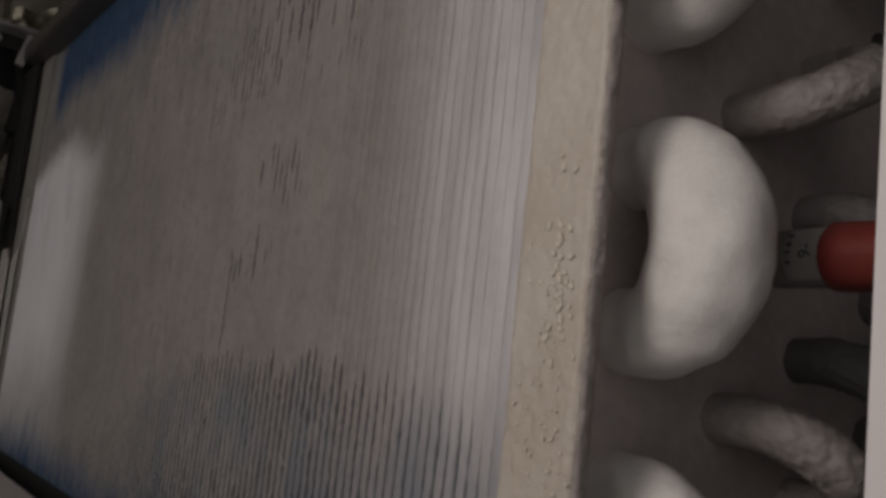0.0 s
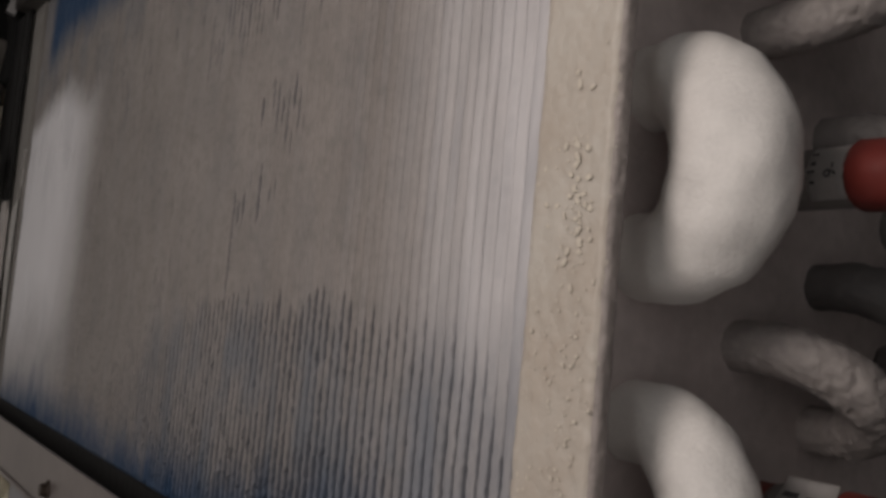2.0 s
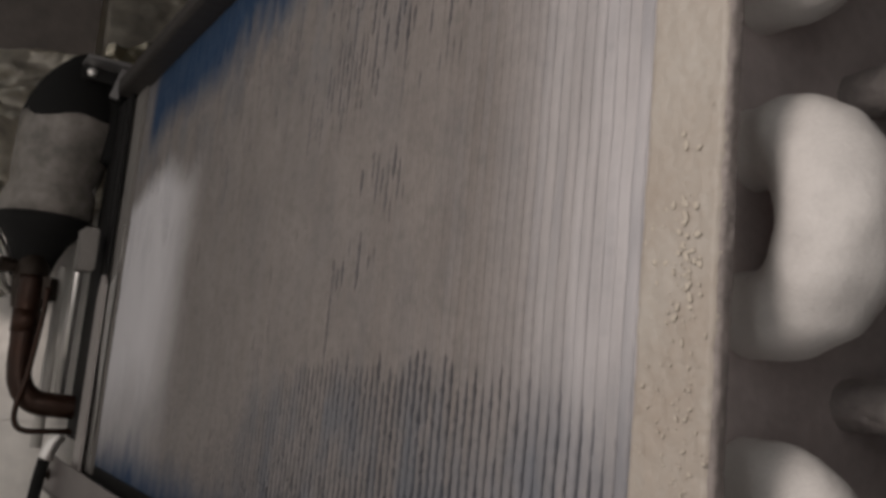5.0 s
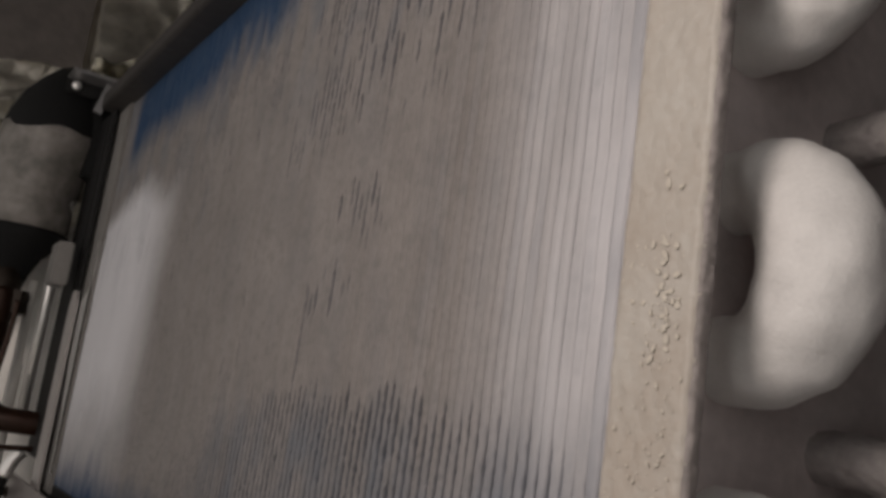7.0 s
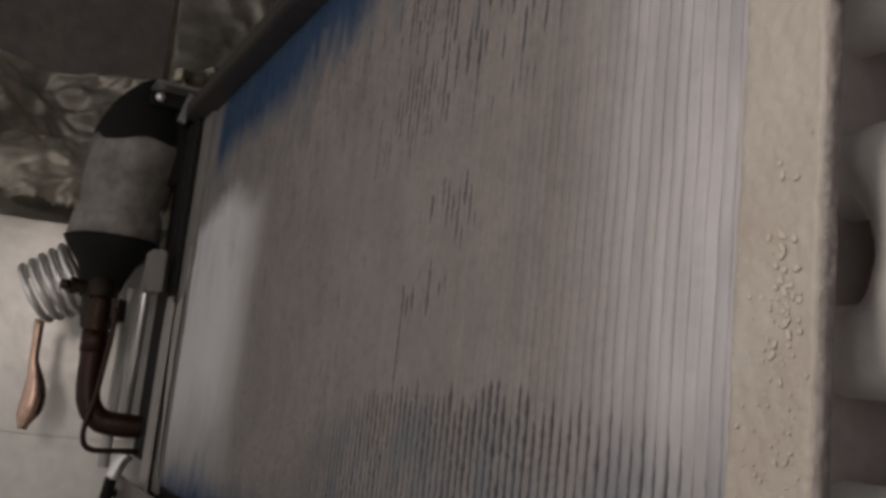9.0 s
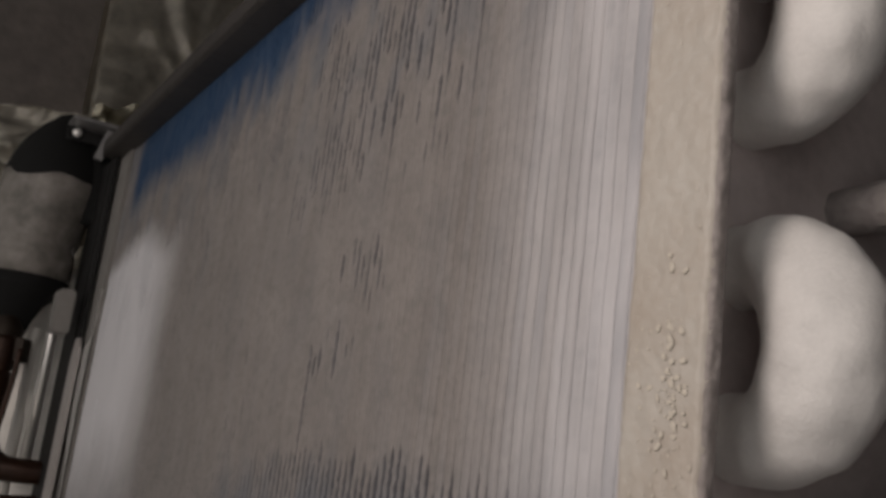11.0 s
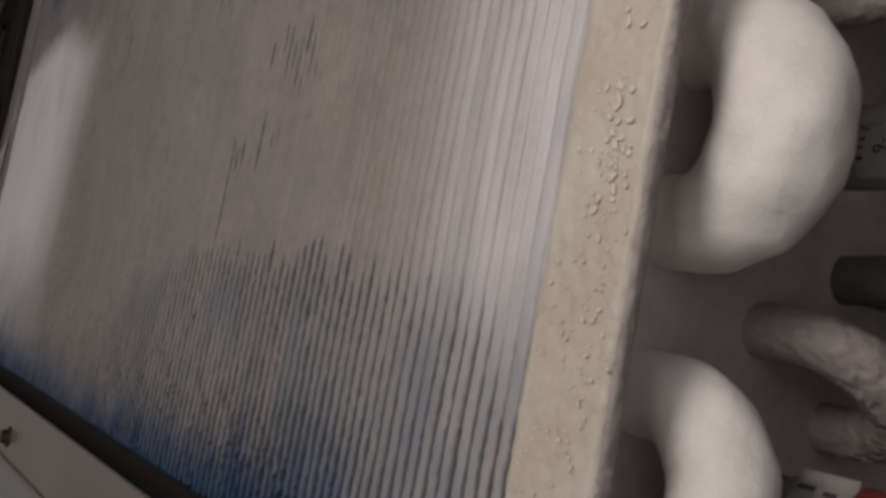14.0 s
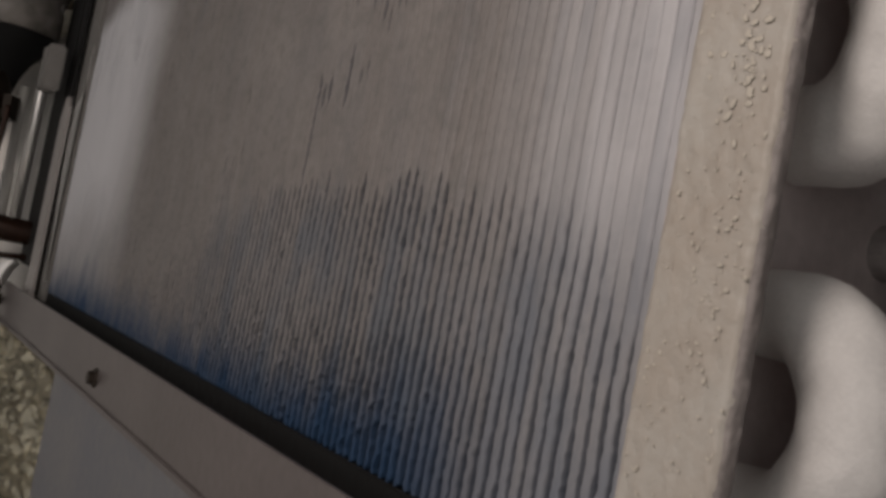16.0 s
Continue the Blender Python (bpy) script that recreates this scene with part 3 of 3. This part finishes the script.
def insulated_joint():
    joint = empty("insulated_joint", "black foam-insulated pipe joint wrapped in grey tape", "pipe insulation")
    base = (-0.040, 0.630, 0.0)
    part("upper_foam", lathe([(0.0325, 0.140), (0.0345, 0.150), (0.0325, 0.162), (0.0270, 0.177), (0.0190, 0.190), (0.0100, 0.200), (0.0030, 0.204)], base, tilt=0.10, wobble=0.001), BLACK, joint, "black foam top", True)
    part("tape_wrap", lathe([(0.0290, 0.074), (0.0330, 0.076), (0.0325, 0.090), (0.0300, 0.099), (0.0315, 0.108), (0.0325, 0.126), (0.0345, 0.144), (0.0340, 0.1500)], base, tilt=0.10, wobble=0.003), TAPE, joint, "wrinkled grey tape wrap", True)
    part("lower_foam", lathe([(0.0130, 0.030), (0.0160, 0.044), (0.0215, 0.056), (0.0300, 0.066), (0.0345, 0.0735), (0.0290, 0.0760)], base, tilt=0.10, wobble=0.002), BLACK, joint, "black foam skirt", True)
    part("pipe_arm", tube(smooth_path([(-0.026, 0.628, 0.185), (-0.008, 0.622, 0.178), (0.004, 0.615, 0.160), (0.008, 0.612, 0.120)]), 0.012, 14), BLACK, joint, "black insulated branch", True)
    return joint


insulated_joint()


def expansion_valve():
    valve = empty("expansion_valve", "dark tarnished brass expansion valve with side fittings", "valve")
    part("valve_body", lathe([(0.006, -0.020), (0.0105, -0.016), (0.0125, 0.000), (0.0125, 0.012), (0.0095, 0.020), (0.006, 0.026)], (-0.036, 0.622, 0.024), 12), BRASS, valve, "dark brass body", True)
    part("side_fitting", tube([(-0.040, 0.622, 0.036), (-0.052, 0.620, 0.036), (-0.0525, 0.620, 0.036), (-0.058, 0.619, 0.036)], [0.0050, 0.0050, 0.0062, 0.0062], 6), BRASS, valve, "hexagonal side nut")
    part("side_cap", tube([(-0.0581, 0.619, 0.036), (-0.060, 0.619, 0.036), (-0.0640, 0.618, 0.036)], [0.0030, 0.0042, 0.0036], 10), BRASS, valve, "small round cap", True)
    part("lower_nut", tube([(-0.026, 0.618, 0.030), (-0.026, 0.617, 0.014)], 0.0085, 6), BRASS, valve, "hexagonal lower nut")
    return valve


expansion_valve()

suction = empty("suction_pipe", "tarnished brown copper pipe with an elbow", "pipe")
part("pipe_run", tube(smooth_path([(-0.0360, 0.615, 0.030), (-0.0362, 0.612, 0.000), (-0.0355, 0.610, -0.030), (-0.0330, 0.608, -0.046), (-0.0250, 0.606, -0.0560), (-0.0120, 0.604, -0.0585), (0.0150, 0.602, -0.0590)]), 0.0084, 18, 0.0005), COPPER_OLD, suction, "brown stained copper", True)
part("solder_collar", tube([(-0.0362, 0.612, 0.006), (-0.0361, 0.612, -0.010)], 0.0093, 18), COPPER_OLD, suction, "swollen solder joint", True)

capillary = empty("capillary_tube", "thin dark copper capillary tube bent in a loop", "pipe")
part("thin_tube", tube(smooth_path([(-0.0260, 0.600, 0.022), (-0.0270, 0.598, 0.000), (-0.0310, 0.596, -0.040), (-0.0350, 0.595, -0.060), (-0.0340, 0.595, -0.072), (-0.0270, 0.595, -0.0765), (-0.0100, 0.596, -0.0760), (0.0100, 0.598, -0.0750)]), 0.0020, 10), COPPER_OLD, capillary, "", True)


def coiled_tube():
    thing = empty("coiled_tube", "silver tube wound in a spiral above a copper bulb", "coiled tube")
    c, axis = Vector((-0.060, 0.660, 0.040)), Vector((-0.75, 0.25, -0.42)).normalized()
    u = axis.orthogonal().normalized()
    v = axis.cross(u)
    turns, n = 4.5, 150
    pts = []
    for k in range(n + 1):
        a = 2 * math.pi * turns * k / n
        r = 0.0265 - 0.0050 * k / n
        pts.append(c + axis * (0.0078 * turns * (k / n - 0.35)) + u * r * math.cos(a) + v * r * math.sin(a))
    part("spiral", tube(pts, 0.0029, 12), POLISHED, thing, "shiny silver spiral", True)
    part("bulb", tube(smooth_path([(-0.0700, 0.680, 0.012), (-0.0695, 0.680, -0.006), (-0.0690, 0.680, -0.020), (-0.0660, 0.680, -0.032), (-0.0645, 0.680, -0.046), (-0.0660, 0.680, -0.056), (-0.0680, 0.680, -0.062), (-0.0690, 0.680, -0.071)], 3),
         [0.0036, 0.0036, 0.0034, 0.0034, 0.0032, 0.0034, 0.0037, 0.0043, 0.0050, 0.0060, 0.0072, 0.0081, 0.0086, 0.0088, 0.0088, 0.0086, 0.0080, 0.0075, 0.0068, 0.0056, 0.0040, 0.0034], 16), COPPER, thing, "bright copper bulb", True)
    return thing


coiled_tube()

rods = empty("steel_rod", "polished upright steel rod beside the end plate", "rod")
part("rod", tube([(-0.0050, 0.622, 0.150), (-0.0048, 0.622, 0.040), (-0.0050, 0.622, -0.062)], 0.0038, 16), POLISHED, rods, "", True)
grey_tube = empty("drain_tube", "pale plastic drain tube standing upright", "tube")
part("tube", tube([(-0.0150, 0.626, 0.040), (-0.0148, 0.626, -0.020), (-0.0145, 0.626, -0.0205), (-0.0143, 0.626, -0.090)], [0.0032, 0.0032, 0.0040, 0.0040], 14), LIGHT_TUBE, grey_tube, "", True)

hose = empty("drain_hose", "dark drain hose with a bright metal ferrule", "hose")
part("hose_run", tube(smooth_path([(-0.0100, 0.6080, -0.0960), (-0.0125, 0.6085, -0.1150), (-0.0150, 0.6090, -0.1500), (-0.0160, 0.6100, -0.1960)]), 0.0042, 14), BLACK, hose, "dark rubber hose", True)
part("ferrule", tube(smooth_path([(-0.0020, 0.6060, -0.0780), (-0.0060, 0.6070, -0.0840), (-0.0100, 0.6080, -0.0958)]), 0.0050, 14), POLISHED, hose, "bright metal ferrule", True)

clip = empty("clip_block", "small grey block clipped on the end plate", "clip")
part("block", box((-0.0140, 0.5600, 0.0345), (-0.0036, 0.5850, 0.0640), 0.0012), GREY_SHEET, clip)

bracket = empty("top_bracket", "bent steel bracket with a bright screw", "bracket")
part("arm", box((-0.0270, 0.5760, 0.1860), (0.0120, 0.6000, 0.1885), 0.0006), STEEL, bracket, "flat steel arm")
part("upright", box((-0.0270, 0.5976, 0.1760), (0.0120, 0.6000, 0.1858), 0.0006), DARK, bracket, "dark folded web")
part("brace", tube([(0.0010, 0.588, 0.1858), (-0.0040, 0.590, 0.1640)], 0.0040, 4), STEEL, bracket, "short slanting brace")
bm = bmesh.new()
bmesh.ops.create_uvsphere(bm, u_segments=14, v_segments=8, radius=0.0036, matrix=pose(-0.0200, 0.5960, 0.1815) @ Matrix.Diagonal((1, 0.7, 1, 1)))
part("screw", bm, POLISHED, bracket, "bright round screw head", True)


def crumpled(origin, across, up, nu, nv, depth, seed, rough=1.0, squash=(1, 1, 1), ragged=0.0):
    """A crumpled sheet with soft pillows and sharp folds; ragged: how far its lower edge is torn."""
    bm = bmesh.new()
    o, a, b = Vector(origin), Vector(across), Vector(up)
    n = a.cross(b).normalized()
    rows = []
    for j in range(nv + 1):
        row = []
        for i in range(nu + 1):
            p = o + a * (i / nu) + b * (j / nv)
            p -= b.normalized() * ragged * (1 - j / nv) ** 2 * (noise.noise((i * 22 / nu, seed, 0)) + 0.6 * noise.noise((i * 60 / nu, seed, 3)))
            q = Vector((p.x * squash[0], p.y * squash[1], p.z * squash[2])) * 14 + Vector((seed, 0, 0))
            q += Vector((noise.noise(q * 0.9), 0, noise.noise(q * 0.9 + Vector((9, 0, 0))))) * 0.5
            fold = noise.noise(q * 0.6) * 1.5 + (0.5 - abs(noise.noise(q * 1.5))) * 1.0 + (0.5 - abs(noise.noise(q * 3.1))) * 0.55 * rough + abs(noise.noise(q * 7.3)) * 0.28 * rough
            row.append(bm.verts.new(p + n * depth * fold))
        rows.append(row)
    for r, t in zip(rows, rows[1:]):
        for i in range(nu):
            bm.faces.new((r[i], r[i + 1], t[i + 1], t[i]))
    bmesh.ops.solidify(bm, geom=bm.faces[:], thickness=0.0003)
    return bm


foil = empty("foil_insulation", "crumpled dull foil insulation over the pipes", "insulation")
part("foil_sheet", crumpled((-0.40, 0.755, 0.105), (0.44, 0.02, 0.0), (0.0, 0.05, 0.150), 150, 60, 0.034, 3.0, 0.6, (0.7, 1, 1.1), 0.008), FOIL, foil, "crumpled dull foil blanket", True)
part("torn_flap", crumpled((-0.150, 0.680, 0.094), (0.135, -0.004, 0.006), (0.0, 0.02, 0.055), 70, 34, 0.014, 5.5, 0.8, (1.2, 1, 1.8), 0.006), FOIL, foil, "torn flap of foil hanging over the tape", True)
tuft = empty("foil_scrap", "bright torn scrap of foil behind the bracket", "foil")
part("scrap", crumpled((-0.008, 0.640, 0.196), (0.034, 0.0, 0.004), (0.004, 0.01, 0.030), 18, 16, 0.014, 9.0, 1.6), FOIL_BRIGHT, tuft, "", False)
under = empty("foil_insulation", "crumpled bright foil packed below the drip tray", "insulation")
part("foil_sheet", crumpled((0.0160, 0.700, -0.324), (0.0, -0.305, 0.0), (0.0, 0.0, 0.2030), 130, 90, 0.010, 17.0, 2.2, (1, 1.5, 1.5)), FOIL_BRIGHT, under, "", True)

tagged(finish("wall_upper", box((-0.60, 0.850, 0.215), (0.0135, 0.856, 0.600)), SHADE, None, "dull brownish panel above the foil", False), category="wall", kind="structure")
lining = empty("foil_lining", "creased grey foil lining behind the bracket", "insulation")
part("foil_sheet", crumpled((0.0110, 0.800, 0.180), (0.236, 0.0, 0.0), (0.0, 0.0, 0.419), 60, 90, 0.009, 31.0, 0.9), FOIL, lining, "", True)

bm = box((-0.26, 0.0, -0.078), (0.10, 0.003, 0.098), 0.001)
bmesh.ops.transform(bm, matrix=pose(-0.05, 0.745, 0, 0, 0, -11.3), verts=bm.verts)
tagged(finish("wall_steel", bm, STAINLESS, None, "bright brushed stainless sheet behind the pipes", False), category="wall", kind="structure")
bm = box((-0.36, 0.0, -0.320), (0.12, 0.003, -0.0785), 0.001)
bmesh.ops.transform(bm, matrix=pose(-0.05, 0.750, 0, 0, 0, -11.3), verts=bm.verts)
tagged(finish("wall_lower", bm, STAINLESS, None, "dull grey sheet below the stainless one", False), category="wall", kind="structure")
panel = empty("lower_panel", "dull bluish metal panel hanging below the drip tray", "panel")
part("sheet", box((-0.0008, -0.05, -0.3240), (0.0004, 0.4180, -0.1187), 0.0003), BLUE_SHEET, panel)
post = empty("white_post", "plain white edge strip near the return bends", "post")
part("strip", box((0.020, -0.060, -0.30), (0.026, -0.0362, 0.30), 0.001), WHITE, post)

# ---- the machine's walls ----
tagged(finish("floor", box((-0.60, -0.50, -0.335), (0.30, 1.00, -0.325)), STAINLESS, None, "dull stainless floor of the machine", False), category="floor", kind="structure")
tagged(finish("wall_north", box((-0.60, 0.900, -0.32), (0.30, 0.910, 0.60)), STAINLESS, None, "brushed stainless wall beyond the coil", False), category="wall", kind="structure")
tagged(finish("wall_east", box((0.250, -0.50, -0.32), (0.260, 0.90, 0.60)), WALL, None, "dark inner wall behind the coil", False), category="wall", kind="structure")
tagged(finish("wall_south", box((-0.02, -0.300, -0.32), (0.250, -0.290, 0.60)), WALL, None, "dark side wall by the return bends", False), category="wall", kind="structure")
tagged(finish("ceiling", box((-0.60, -0.50, 0.60), (0.30, 1.00, 0.61)), WALL, None, "dark top panel of the machine", False), category="ceiling", kind="structure")
